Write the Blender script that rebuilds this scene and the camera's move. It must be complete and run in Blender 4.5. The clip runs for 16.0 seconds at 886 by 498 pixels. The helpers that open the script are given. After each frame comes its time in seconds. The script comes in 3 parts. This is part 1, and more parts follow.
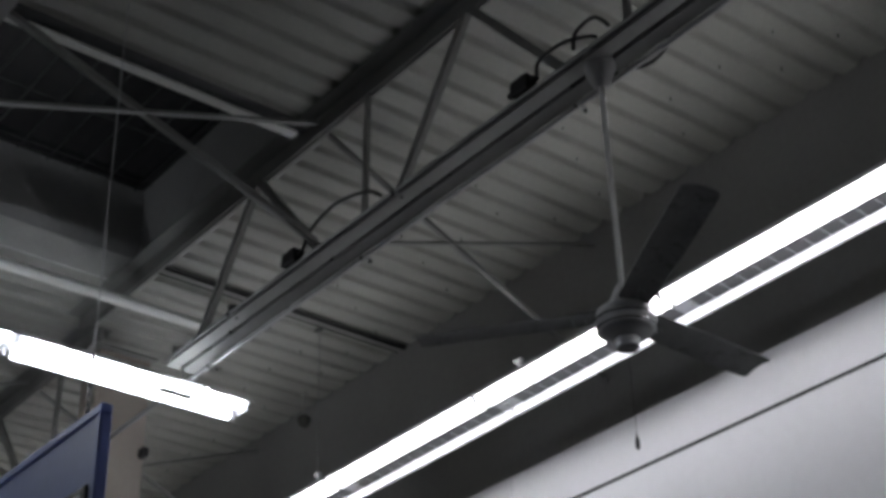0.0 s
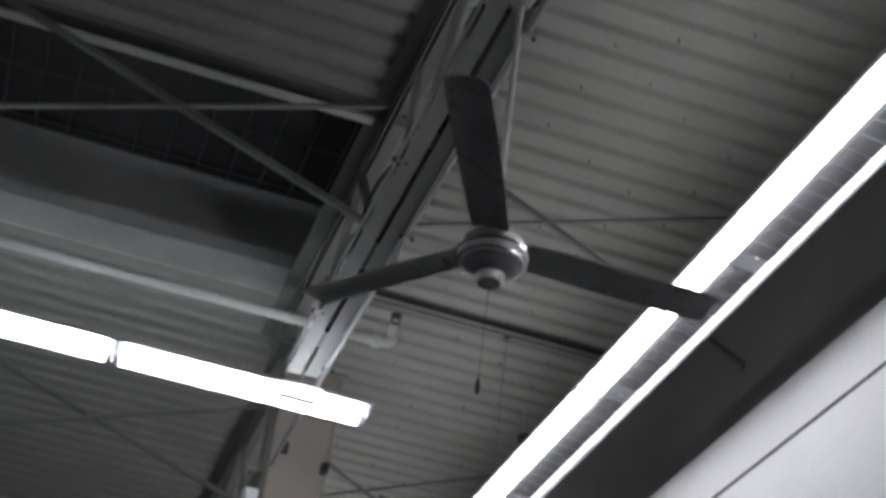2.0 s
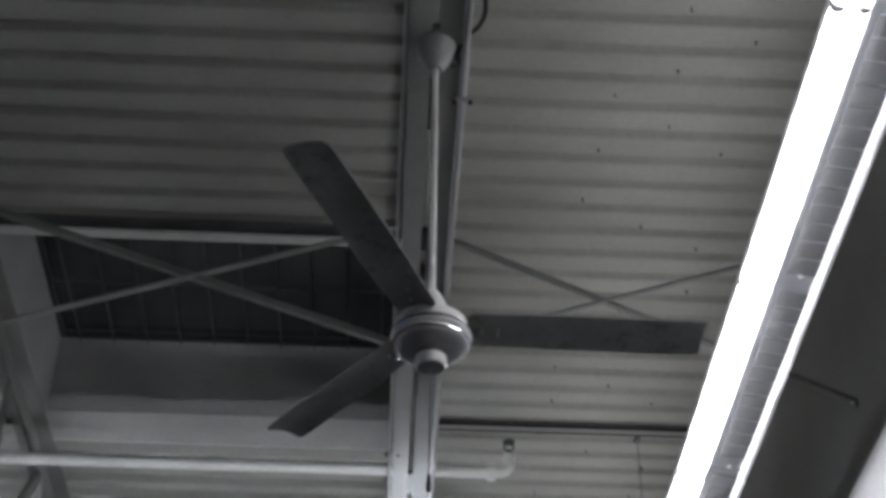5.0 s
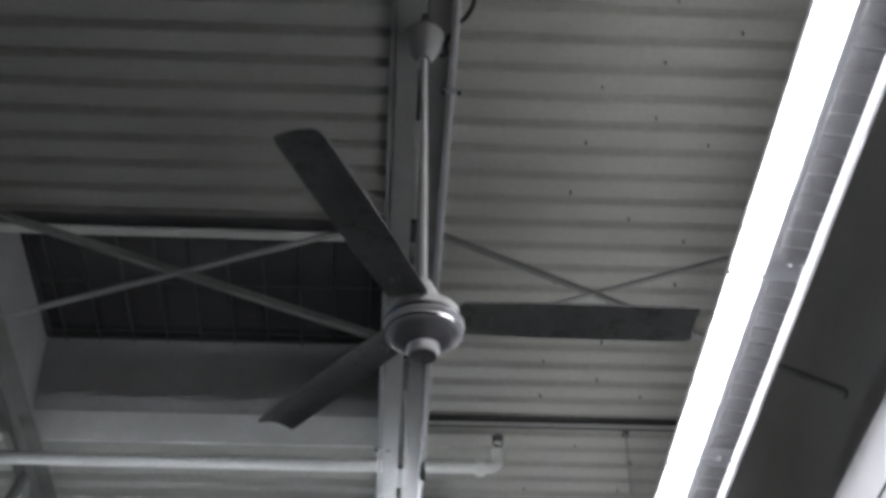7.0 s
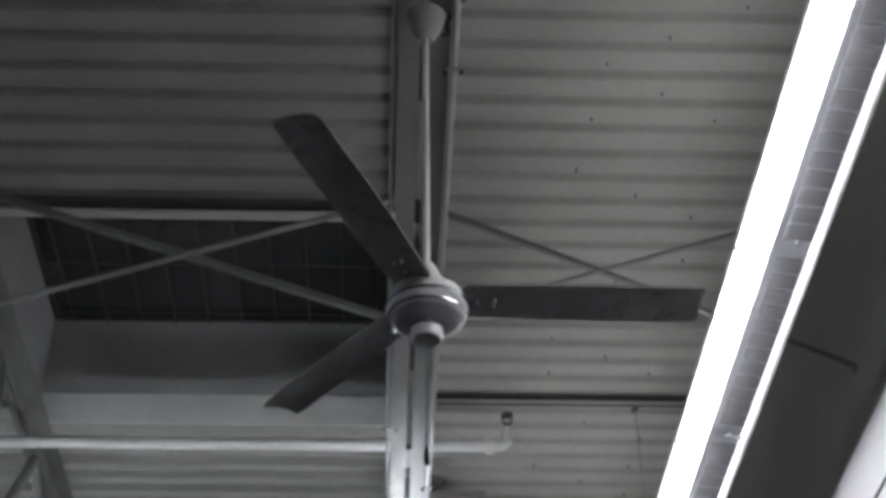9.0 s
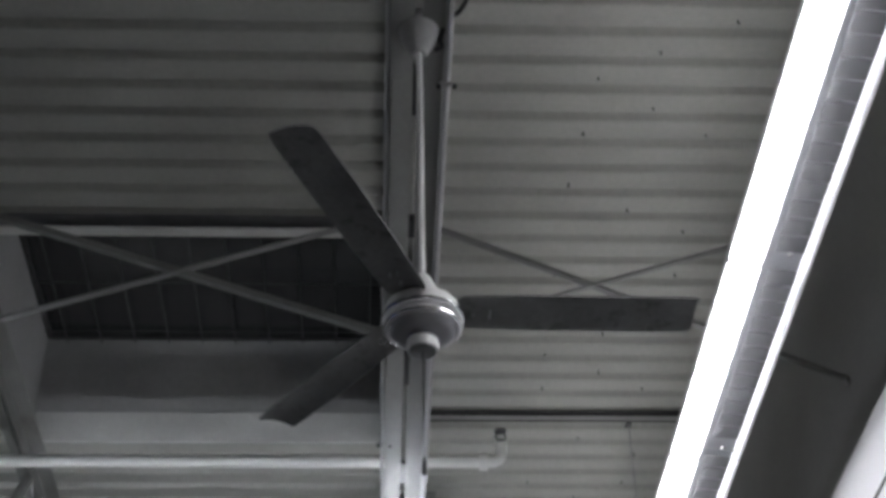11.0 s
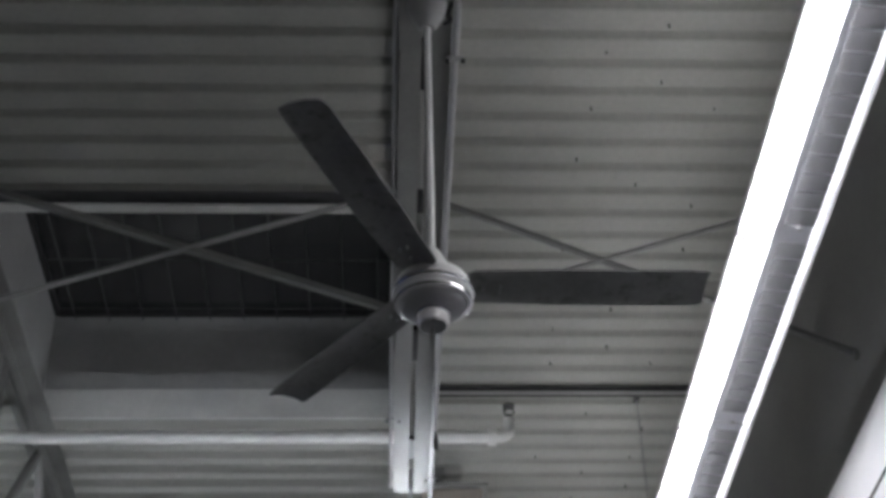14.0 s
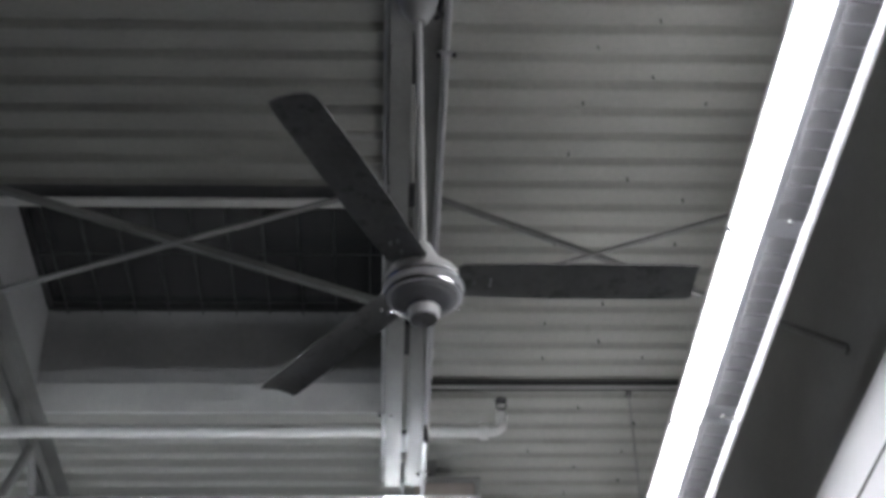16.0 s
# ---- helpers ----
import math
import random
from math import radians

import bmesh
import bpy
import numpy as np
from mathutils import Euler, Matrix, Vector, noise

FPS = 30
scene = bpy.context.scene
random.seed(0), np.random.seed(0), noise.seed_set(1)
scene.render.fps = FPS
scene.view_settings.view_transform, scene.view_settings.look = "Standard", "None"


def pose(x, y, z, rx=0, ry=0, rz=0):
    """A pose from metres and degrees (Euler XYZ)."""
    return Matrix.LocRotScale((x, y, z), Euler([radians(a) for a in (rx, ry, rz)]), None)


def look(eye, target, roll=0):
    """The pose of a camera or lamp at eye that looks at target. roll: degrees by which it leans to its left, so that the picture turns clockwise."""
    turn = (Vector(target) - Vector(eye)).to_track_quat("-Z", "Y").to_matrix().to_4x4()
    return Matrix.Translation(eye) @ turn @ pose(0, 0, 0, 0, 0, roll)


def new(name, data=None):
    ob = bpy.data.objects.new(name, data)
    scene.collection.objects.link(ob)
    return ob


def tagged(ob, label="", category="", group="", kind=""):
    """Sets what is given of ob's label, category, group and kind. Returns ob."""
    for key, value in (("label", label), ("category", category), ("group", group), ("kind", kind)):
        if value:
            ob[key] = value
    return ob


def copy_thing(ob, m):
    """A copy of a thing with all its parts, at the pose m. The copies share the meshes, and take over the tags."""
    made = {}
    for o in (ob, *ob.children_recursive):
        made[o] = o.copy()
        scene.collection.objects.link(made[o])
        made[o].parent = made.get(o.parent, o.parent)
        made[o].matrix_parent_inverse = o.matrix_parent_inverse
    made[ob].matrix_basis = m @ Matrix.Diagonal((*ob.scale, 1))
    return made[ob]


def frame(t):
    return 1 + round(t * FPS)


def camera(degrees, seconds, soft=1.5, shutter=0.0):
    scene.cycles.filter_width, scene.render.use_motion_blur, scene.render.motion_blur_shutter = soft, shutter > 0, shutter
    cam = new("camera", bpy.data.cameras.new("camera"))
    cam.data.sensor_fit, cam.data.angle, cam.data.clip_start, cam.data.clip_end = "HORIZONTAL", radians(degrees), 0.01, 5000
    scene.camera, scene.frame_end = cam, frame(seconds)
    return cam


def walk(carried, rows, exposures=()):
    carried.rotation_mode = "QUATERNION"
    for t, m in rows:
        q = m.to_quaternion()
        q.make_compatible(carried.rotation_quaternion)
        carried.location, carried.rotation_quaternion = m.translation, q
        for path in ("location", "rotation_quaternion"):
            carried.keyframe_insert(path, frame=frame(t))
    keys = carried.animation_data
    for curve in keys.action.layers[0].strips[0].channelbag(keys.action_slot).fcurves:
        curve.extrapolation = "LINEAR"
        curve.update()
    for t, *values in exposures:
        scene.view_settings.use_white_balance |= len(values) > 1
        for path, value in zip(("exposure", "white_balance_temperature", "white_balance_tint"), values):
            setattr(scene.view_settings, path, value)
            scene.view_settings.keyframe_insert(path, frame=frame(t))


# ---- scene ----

# ---- camera ----
cam = camera(31.9, 16.0, soft=4.0)
PATH = [
    (0, (-3.272, -3.057, 1.53), (-2.183, -1.734, 2.562), -1.9),
    (0.2, (-3.082, -3.155, 1.503), (-2.102, -1.8, 2.6), 1.5),
    (0.5, (-2.803, -3.3, 1.53), (-1.945, -1.843, 2.597), -1.1),
    (1, (-2.274, -3.539, 1.547), (-1.429, -1.998, 2.501), -0.6),
    (1.5, (-1.655, -3.573, 1.525), (-0.981, -1.963, 2.503), 3.2),
    (2, (-1.047, -3.555, 1.505), (-0.635, -1.928, 2.592), 7.8),
    (2.5, (-0.59, -3.481, 1.555), (-0.394, -1.94, 2.814), 8.3),
    (3, (-0.217, -3.309, 1.613), (-0.211, -1.727, 2.836), 3.0),
    (3.5, (-0.097, -3.292, 1.608), (-0.146, -1.725, 2.849), 1.3),
    (3.7, (-0.098, -3.293, 1.648), (-0.043, -1.718, 2.88), 0.4),
    (5.8, (-0.104, -3.19, 1.638), (-0.034, -1.623, 2.879), 0.8),
    (6, (-0.124, -3.203, 1.617), (-0.039, -1.636, 2.857), 0.6),
    (6.5, (-0.122, -3.191, 1.625), (-0.044, -1.62, 2.86), 0.2),
    (7, (-0.122, -3.19, 1.624), (-0.037, -1.624, 2.865), -0.4),
    (7.5, (-0.119, -3.186, 1.629), (-0.04, -1.62, 2.87), -1.0),
    (8, (-0.121, -3.198, 1.622), (-0.026, -1.628, 2.858), -1.6),
    (8.5, (-0.124, -3.192, 1.626), (-0.039, -1.614, 2.851), -1.1),
    (8.7, (-0.099, -3.185, 1.661), (-0.028, -1.596, 2.874), -0.7),
    (11, (-0.114, -3.183, 1.627), (-0.03, -1.613, 2.863), -1.4),
    (11.5, (-0.123, -3.174, 1.627), (-0.05, -1.596, 2.854), -1.3),
    (12, (-0.121, -3.171, 1.629), (-0.035, -1.591, 2.853), -1.7),
    (12.5, (-0.126, -3.197, 1.608), (-0.046, -1.617, 2.831), -1.6),
    (13, (-0.126, -3.18, 1.623), (-0.042, -1.595, 2.84), -1.5),
    (13.5, (-0.124, -3.179, 1.621), (-0.038, -1.594, 2.837), -1.4),
    (14, (-0.127, -3.172, 1.628), (-0.049, -1.584, 2.84), -1.5),
    (14.5, (-0.122, -3.192, 1.625), (-0.041, -1.6, 2.833), -1.6),
    (15, (-0.124, -3.178, 1.624), (-0.034, -1.589, 2.834), -1.7),
    (15.5, (-0.121, -3.178, 1.626), (-0.03, -1.587, 2.834), -1.7),
    (16, (-0.117, -3.179, 1.619), (-0.032, -1.587, 2.826), -1.6),
]
walk(cam, [(t, look(eye, target, roll)) for t, eye, target, roll in PATH],
     exposures=[(0.0, -0.42), (0.5, -0.38), (0.9, -0.05), (1.7, -0.05), (2.2, -0.2), (2.5, -0.28), (3.0, -0.18), (3.5, 0.22), (16.0, 0.30)])

# ---- world: night outside the skylight ----
world = bpy.data.worlds.new("night")
scene.world = world
world.use_nodes = True
world.node_tree.nodes["Background"].inputs[0].default_value = (0.02, 0.022, 0.03, 1)
world.node_tree.nodes["Background"].inputs[1].default_value = 0.2
TUBE_POWER = 11.0
ROW_POWER = 24.0


# ---- materials ----
def material(name, base, rough=0.5, metal=0.0, vary=0.12, scale=3.0, grain=60.0, bump=0.05, stain=None, stain_at=0.62, emit=0.0, spread=0.0, glow=(0.965, 0.965, 1.0)):
    m = bpy.data.materials.new(name)
    m.use_nodes = True
    nt = m.node_tree
    n, l = nt.nodes, nt.links
    b = n["Principled BSDF"]
    tc = n.new("ShaderNodeTexCoord")
    big = n.new("ShaderNodeTexNoise")
    big.inputs["Scale"].default_value = scale
    big.inputs["Detail"].default_value = 6
    l.new(tc.outputs["Object"], big.inputs["Vector"])
    fine = n.new("ShaderNodeTexNoise")
    fine.inputs["Scale"].default_value = grain
    fine.inputs["Detail"].default_value = 3
    l.new(tc.outputs["Object"], fine.inputs["Vector"])
    ramp = n.new("ShaderNodeMapRange")
    ramp.inputs[1].default_value, ramp.inputs[2].default_value = 0.3, 0.7
    ramp.inputs[3].default_value, ramp.inputs[4].default_value = 1 - vary, 1 + vary
    l.new(big.outputs[0], ramp.inputs[0])
    ramp2 = n.new("ShaderNodeMapRange")
    ramp2.inputs[1].default_value, ramp2.inputs[2].default_value = 0.3, 0.7
    ramp2.inputs[3].default_value, ramp2.inputs[4].default_value = 1 - vary * 0.5, 1 + vary * 0.5
    l.new(fine.outputs[0], ramp2.inputs[0])
    mul = n.new("ShaderNodeMath")
    mul.operation = "MULTIPLY"
    l.new(ramp.outputs[0], mul.inputs[0])
    l.new(ramp2.outputs[0], mul.inputs[1])
    last = mul
    if spread:
        info = n.new("ShaderNodeObjectInfo")
        r3 = n.new("ShaderNodeMapRange")
        r3.inputs[3].default_value, r3.inputs[4].default_value = 1 - spread, 1 + spread
        l.new(info.outputs["Random"], r3.inputs[0])
        mul2 = n.new("ShaderNodeMath")
        mul2.operation = "MULTIPLY"
        l.new(mul.outputs[0], mul2.inputs[0])
        l.new(r3.outputs[0], mul2.inputs[1])
        last = mul2
    colour = n.new("ShaderNodeVectorMath")
    colour.operation = "SCALE"
    colour.inputs[0].default_value = base
    l.new(last.outputs[0], colour.inputs["Scale"])
    out = colour.outputs[0]
    if stain:
        blot = n.new("ShaderNodeTexNoise")
        blot.inputs["Scale"].default_value = scale * 2.3
        blot.inputs["Detail"].default_value = 8
        blot.inputs["Roughness"].default_value = 0.7
        l.new(tc.outputs["Object"], blot.inputs["Vector"])
        mask = n.new("ShaderNodeMapRange")
        mask.inputs[1].default_value, mask.inputs[2].default_value = stain_at, stain_at + 0.12
        mask.inputs[3].default_value, mask.inputs[4].default_value = 0.0, 0.7
        l.new(blot.outputs[0], mask.inputs[0])
        mix = n.new("ShaderNodeMix")
        mix.data_type = "RGBA"
        l.new(mask.outputs[0], mix.inputs[0])
        l.new(out, mix.inputs[6])
        mix.inputs[7].default_value = (*stain, 1)
        out = mix.outputs[2]
    l.new(out, b.inputs["Base Color"])
    b.inputs["Roughness"].default_value = rough
    b.inputs["Metallic"].default_value = metal
    if bump:
        bn = n.new("ShaderNodeBump")
        bn.inputs["Strength"].default_value = bump
        bn.inputs["Distance"].default_value = 0.01
        l.new(fine.outputs[0], bn.inputs["Height"])
        l.new(bn.outputs[0], b.inputs["Normal"])
    if emit:
        b.inputs["Emission Color"].default_value = (*glow, 1)
        b.inputs["Emission Strength"].default_value = emit
    return m


DECK = material("deck_paint", (0.42, 0.42, 0.385), 0.55, 0, 0.10, 1.3, 40, 0.08, (0.33, 0.32, 0.28), 0.64)
STEEL = material("joist_paint", (0.285, 0.285, 0.27), 0.5, 0, 0.12, 4, 70, 0.08, (0.24, 0.22, 0.20), 0.64, spread=0.08)
BRACE = material("brace_paint", (0.27, 0.27, 0.26), 0.5, 0, 0.12, 5, 70, 0.06, spread=0.08)
WALL = material("wall_panel_paint", (0.82, 0.82, 0.85), 0.45, 0, 0.03, 0.9, 25, 0.02)
# grey of the upper wall stands in for shade above the lamp reflector
WALL_UP = material("upper_wall_shade", (0.34, 0.335, 0.325), 0.8, 0, 0.08, 1.5, 30, 0.15, (0.27, 0.26, 0.25), 0.66)
JOINT = material("joint_rubber", (0.012, 0.012, 0.013), 0.7, 0, 0.1, 5, 60, 0.0)
FAR_WALL = material("far_wall_paint", (0.28, 0.28, 0.27), 0.7, 0, 0.1, 0.8, 20, 0.05)
# unseen floor, coloured dark to limit light bounced up to the deck
FLOOR = material("floor_low_bounce", (0.09, 0.087, 0.083), 0.3, 0, 0.08, 1.1, 12, 0.02)
CURB = material("curb_board", (0.46, 0.46, 0.45), 0.65, 0, 0.10, 2, 35, 0.08, (0.30, 0.29, 0.27), 0.63)
LAMP_WHITE = material("lamp_enamel", (0.78, 0.78, 0.80), 0.35, 0, 0.04, 4, 50, 0.0)
REFLECTOR = material("reflector_aluminium", (0.62, 0.63, 0.66), 0.38, 1.0, 0.08, 9, 90, 0.03)
SLOT = material("slot_shade", (0.17, 0.17, 0.18), 0.6, 0.3, 0.1, 9, 300, 0.2)
TUBE = material("lit_tube", (0.9, 0.9, 0.9), 0.3, 0, 0.0, 3, 30, 0.0, emit=TUBE_POWER)
ROW_TUBE = material("lit_cool_tube", (0.9, 0.9, 0.9), 0.3, 0, 0.0, 3, 30, 0.0, emit=ROW_POWER, glow=(0.86, 0.91, 1.0))
TUBE_END = material("tube_cap", (0.55, 0.55, 0.56), 0.3, 0.9, 0.05, 9, 90, 0.0)
FAN_WHITE = material("fan_enamel", (0.86, 0.86, 0.85), 0.32, 0, 0.04, 12, 90, 0.01, (0.60, 0.58, 0.55), 0.70)
# canopy colour is greyed to stand in for the shade up there
CANOPY = material("canopy_shade_grey", (0.40, 0.40, 0.395), 0.45, 0, 0.08, 10, 90, 0.02)
FAN_METAL = material("fan_motor_metal", (0.36, 0.36, 0.365), 0.42, 0.3, 0.07, 14, 120, 0.02)
BLADE = material("fan_blade_metal", (0.24, 0.24, 0.235), 0.6, 0.0, 0.16, 7, 60, 0.03, (0.09, 0.09, 0.085), 0.53)
FAN_SHELL = material("fan_shell_enamel", (0.80, 0.80, 0.80), 0.2, 0.1, 0.05, 14, 120, 0.01, (0.42, 0.41, 0.40), 0.68)
CHROME = material("bright_metal", (0.75, 0.75, 0.77), 0.18, 1.0, 0.05, 20, 90, 0.0)
BLACK = material("black_plastic", (0.015, 0.015, 0.016), 0.45, 0, 0.1, 10, 80, 0.02)
DARK_BOX = material("dark_box_metal", (0.05, 0.05, 0.05), 0.5, 0.2, 0.15, 14, 90, 0.03)
CONDUIT = material("conduit_zinc", (0.40, 0.40, 0.40), 0.4, 0.5, 0.1, 6, 80, 0.03)
PIPE = material("pipe_paint", (0.78, 0.78, 0.75), 0.4, 0, 0.08, 4, 60, 0.03)
COLUMN = material("column_gloss_paint", (0.37, 0.325, 0.29), 0.24, 0, 0.05, 2.2, 30, 0.02, (0.42, 0.37, 0.31), 0.66)
BLUE = material("sign_blue", (0.09, 0.155, 0.52), 0.4, 0, 0.06, 6, 60, 0.02)
BLUE_LIGHT = material("sign_blue_face", (0.11, 0.17, 0.50), 0.45, 0, 0.05, 3, 50, 0.01)
SIGN_WHITE = material("sign_card", (0.7, 0.7, 0.7), 0.6, 0, 0.04, 6, 60, 0.0)
WIRE = material("steel_wire", (0.55, 0.55, 0.56), 0.35, 0.7, 0.05, 9, 60, 0.0)
SCREW = material("screw_steel", (0.10, 0.10, 0.09), 0.5, 0.5, 0.1, 30, 90, 0.0)
MESH = material("grille_wire", (0.085, 0.085, 0.085), 0.5, 0.4, 0.1, 8, 60, 0.0)
GLASS = bpy.data.materials.new("skylight_acrylic")
GLASS.use_nodes = True
gb = GLASS.node_tree.nodes["Principled BSDF"]
gb.inputs["Base Color"].default_value = (0.09, 0.09, 0.09, 1)
gb.inputs["Roughness"].default_value = 0.22
gb.inputs["Transmission Weight"].default_value = 0.45
gb.inputs["IOR"].default_value = 1.49


# ---- mesh helpers ----
def finish(name, bm, mat, smooth=False):
    bmesh.ops.recalc_face_normals(bm, faces=bm.faces)
    me = bpy.data.meshes.new(name)
    bm.to_mesh(me)
    bm.free()
    me.materials.append(mat)
    if smooth:
        for p in me.polygons:
            p.use_smooth = True
        me.set_sharp_from_angle(angle=radians(40))
    return me


def part(name, bm, mat, parent, label="", smooth=False):
    ob = new(name, finish(name, bm, mat, smooth))
    ob.parent = parent
    return tagged(ob, label) if label else ob


def thing(name, at=(0, 0, 0)):
    ob = new(name)
    ob.empty_display_size = 0.1
    ob.location = at
    return ob


def box(bm, x0, x1, y0, y1, z0, z1, bevel=0.0):
    made = bmesh.ops.create_cube(bm, size=1)["verts"]
    for v in made:
        v.co = Vector(((x0 + x1) / 2 + v.co.x * (x1 - x0), (y0 + y1) / 2 + v.co.y * (y1 - y0), (z0 + z1) / 2 + v.co.z * (z1 - z0)))
    if bevel:
        edges = list({e for v in made for e in v.link_edges})
        bmesh.ops.bevel(bm, geom=edges, offset=bevel, segments=2, affect="EDGES", profile=0.5)
    return bm


def boxed(x0, x1, y0, y1, z0, z1, bevel=0.0):
    return box(bmesh.new(), x0, x1, y0, y1, z0, z1, bevel)


def profile(points, a, b, up=(0, 0, 1)):
    """A closed outline, in side and up, drawn out from a to b."""
    bm = bmesh.new()
    a, b = Vector(a), Vector(b)
    along = (b - a).normalized()
    side = along.cross(Vector(up)).normalized()
    top = side.cross(along)
    ends = [[bm.verts.new(o + side * s + top * u) for s, u in points] for o in (a, b)]
    n = len(points)
    for i in range(n):
        bm.faces.new((ends[0][i], ends[0][(i + 1) % n], ends[1][(i + 1) % n], ends[1][i]))
    bm.faces.new(ends[0])
    bm.faces.new(ends[1])
    return bm


def angle_outline(s, u, t=0.006):
    """An L with legs s to the side and u up (either may be negative)."""
    ts, tu = math.copysign(t, s), math.copysign(t, u)
    return [(0, 0), (s, 0), (s, tu), (ts, tu), (ts, u), (0, u)]


def rod(a, b, r, sides=12, bm=None, r2=None):
    bm = bm or bmesh.new()
    a, b = Vector(a), Vector(b)
    turn = (b - a).to_track_quat("Z", "Y").to_matrix().to_4x4()
    bmesh.ops.create_cone(bm, cap_ends=True, segments=sides, radius1=r, radius2=r if r2 is None else r2, depth=(b - a).length,
                          matrix=Matrix.Translation((a + b) / 2) @ turn)
    return bm


def lathe(outline, sides=40, at=(0, 0, 0)):
    """An outline of (radius, height) turned round the upright axis."""
    bm = bmesh.new()
    o = Vector(at)
    rings = []
    for r, z in outline:
        if r < 1e-5:
            rings.append([bm.verts.new(o + Vector((0, 0, z)))])
        else:
            rings.append([bm.verts.new(o + Vector((r * math.cos(2 * math.pi * i / sides), r * math.sin(2 * math.pi * i / sides), z))) for i in range(sides)])
    for p, q in zip(rings, rings[1:]):
        for i in range(sides):
            j = (i + 1) % sides
            if len(p) == 1:
                bm.faces.new((p[0], q[i], q[j]))
            elif len(q) == 1:
                bm.faces.new((p[i], p[j], q[0]))
            else:
                bm.faces.new((p[i], p[j], q[j], q[i]))
    return bm


def bent(points, r, sides=8):
    """A tube along a smooth line through the points."""
    ps = [Vector(p) for p in points]
    fine = []
    for i in range(len(ps) - 1):
        p0, p1, p2, p3 = ps[max(i - 1, 0)], ps[i], ps[i + 1], ps[min(i + 2, len(ps) - 1)]
        for k in range(8):
            t = k / 8
            fine.append(0.5 * (2 * p1 + (p2 - p0) * t + (2 * p0 - 5 * p1 + 4 * p2 - p3) * t * t + (3 * p1 - p0 - 3 * p2 + p3) * t ** 3))
    fine.append(ps[-1])
    bm = bmesh.new()
    rings = []
    ref = Vector((0.3, 0.5, 0.81))
    for i, p in enumerate(fine):
        d = (fine[min(i + 1, len(fine) - 1)] - fine[max(i - 1, 0)]).normalized()
        u = d.cross(ref).normalized()
        w = d.cross(u)
        rings.append([bm.verts.new(p + r * (u * math.cos(2 * math.pi * k / sides) + w * math.sin(2 * math.pi * k / sides))) for k in range(sides)])
    for p, q in zip(rings, rings[1:]):
        for k in range(sides):
            bm.faces.new((p[k], p[(k + 1) % sides], q[(k + 1) % sides], q[k]))
    bm.faces.new(rings[0])
    bm.faces.new(rings[-1])
    return bm


# ---- the room ----
WEST, EAST, SOUTH, NORTH = -9.3, 1.70, -8.0, 14.0
DECK_Z = 5.75
PITCH = 0.1524
HOLE = (-1.865, 0.085, 1.95, 3.67)       # skylight opening: x from, x to, y from, y to


def roof_deck():
    """Ribbed steel sheet: low flats with narrow raised grooves, and the flat roof laid on it."""
    bm = bmesh.new()
    low, high = DECK_Z, DECK_Z + 0.028

    def strip(y0, z0, y1, z1):
        runs = [(WEST, EAST)]
        if HOLE[2] < (y0 + y1) / 2 < HOLE[3]:
            runs = [(WEST, HOLE[0]), (HOLE[1], EAST)]
        for x0, x1 in runs:
            bm.faces.new([bm.verts.new(c) for c in ((x0, y0, z0), (x1, y0, z0), (x1, y1, z1), (x0, y1, z1))])

    k = math.floor((SOUTH - 0.60) / PITCH)
    while 0.60 + k * PITCH < NORTH:
        y = 0.60 + k * PITCH
        strip(y - 0.010, high, y + 0.010, high)
        strip(y + 0.010, high, y + 0.020, low + 0.016)
        strip(y + 0.020, low + 0.016, y + 0.027, low + 0.005)
        strip(y + 0.027, low + 0.005, y + 0.034, low)
        strip(y + 0.034, low, y + PITCH - 0.034, low)
        strip(y + PITCH - 0.034, low, y + PITCH - 0.027, low + 0.005)
        strip(y + PITCH - 0.027, low + 0.005, y + PITCH - 0.020, low + 0.016)
        strip(y + PITCH - 0.020, low + 0.016, y + PITCH - 0.010, high)
        k += 1
    bmesh.ops.remove_doubles(bm, verts=bm.verts, dist=0.0005)
    top0, top1 = high + 0.004, high + 0.12
    g = 0.034
    for x0, x1, y0, y1 in ((WEST - 0.2, HOLE[0] - g, SOUTH - 0.2, NORTH + 0.2), (HOLE[1] + g, EAST + 0.2, SOUTH - 0.2, NORTH + 0.2),
                           (HOLE[0] - g, HOLE[1] + g, SOUTH - 0.2, HOLE[2] - g), (HOLE[0] - g, HOLE[1] + g, HOLE[3] + g, NORTH + 0.2)):
        box(bm, x0, x1, y0, y1, top0, top1)
    me = bpy.data.meshes.new("ceiling")
    bm.to_mesh(me)
    bm.free()
    me.materials.append(DECK)
    return tagged(new("ceiling", me), "grey-white painted ribbed steel roof deck with a skylight opening", "ceiling", kind="structure")


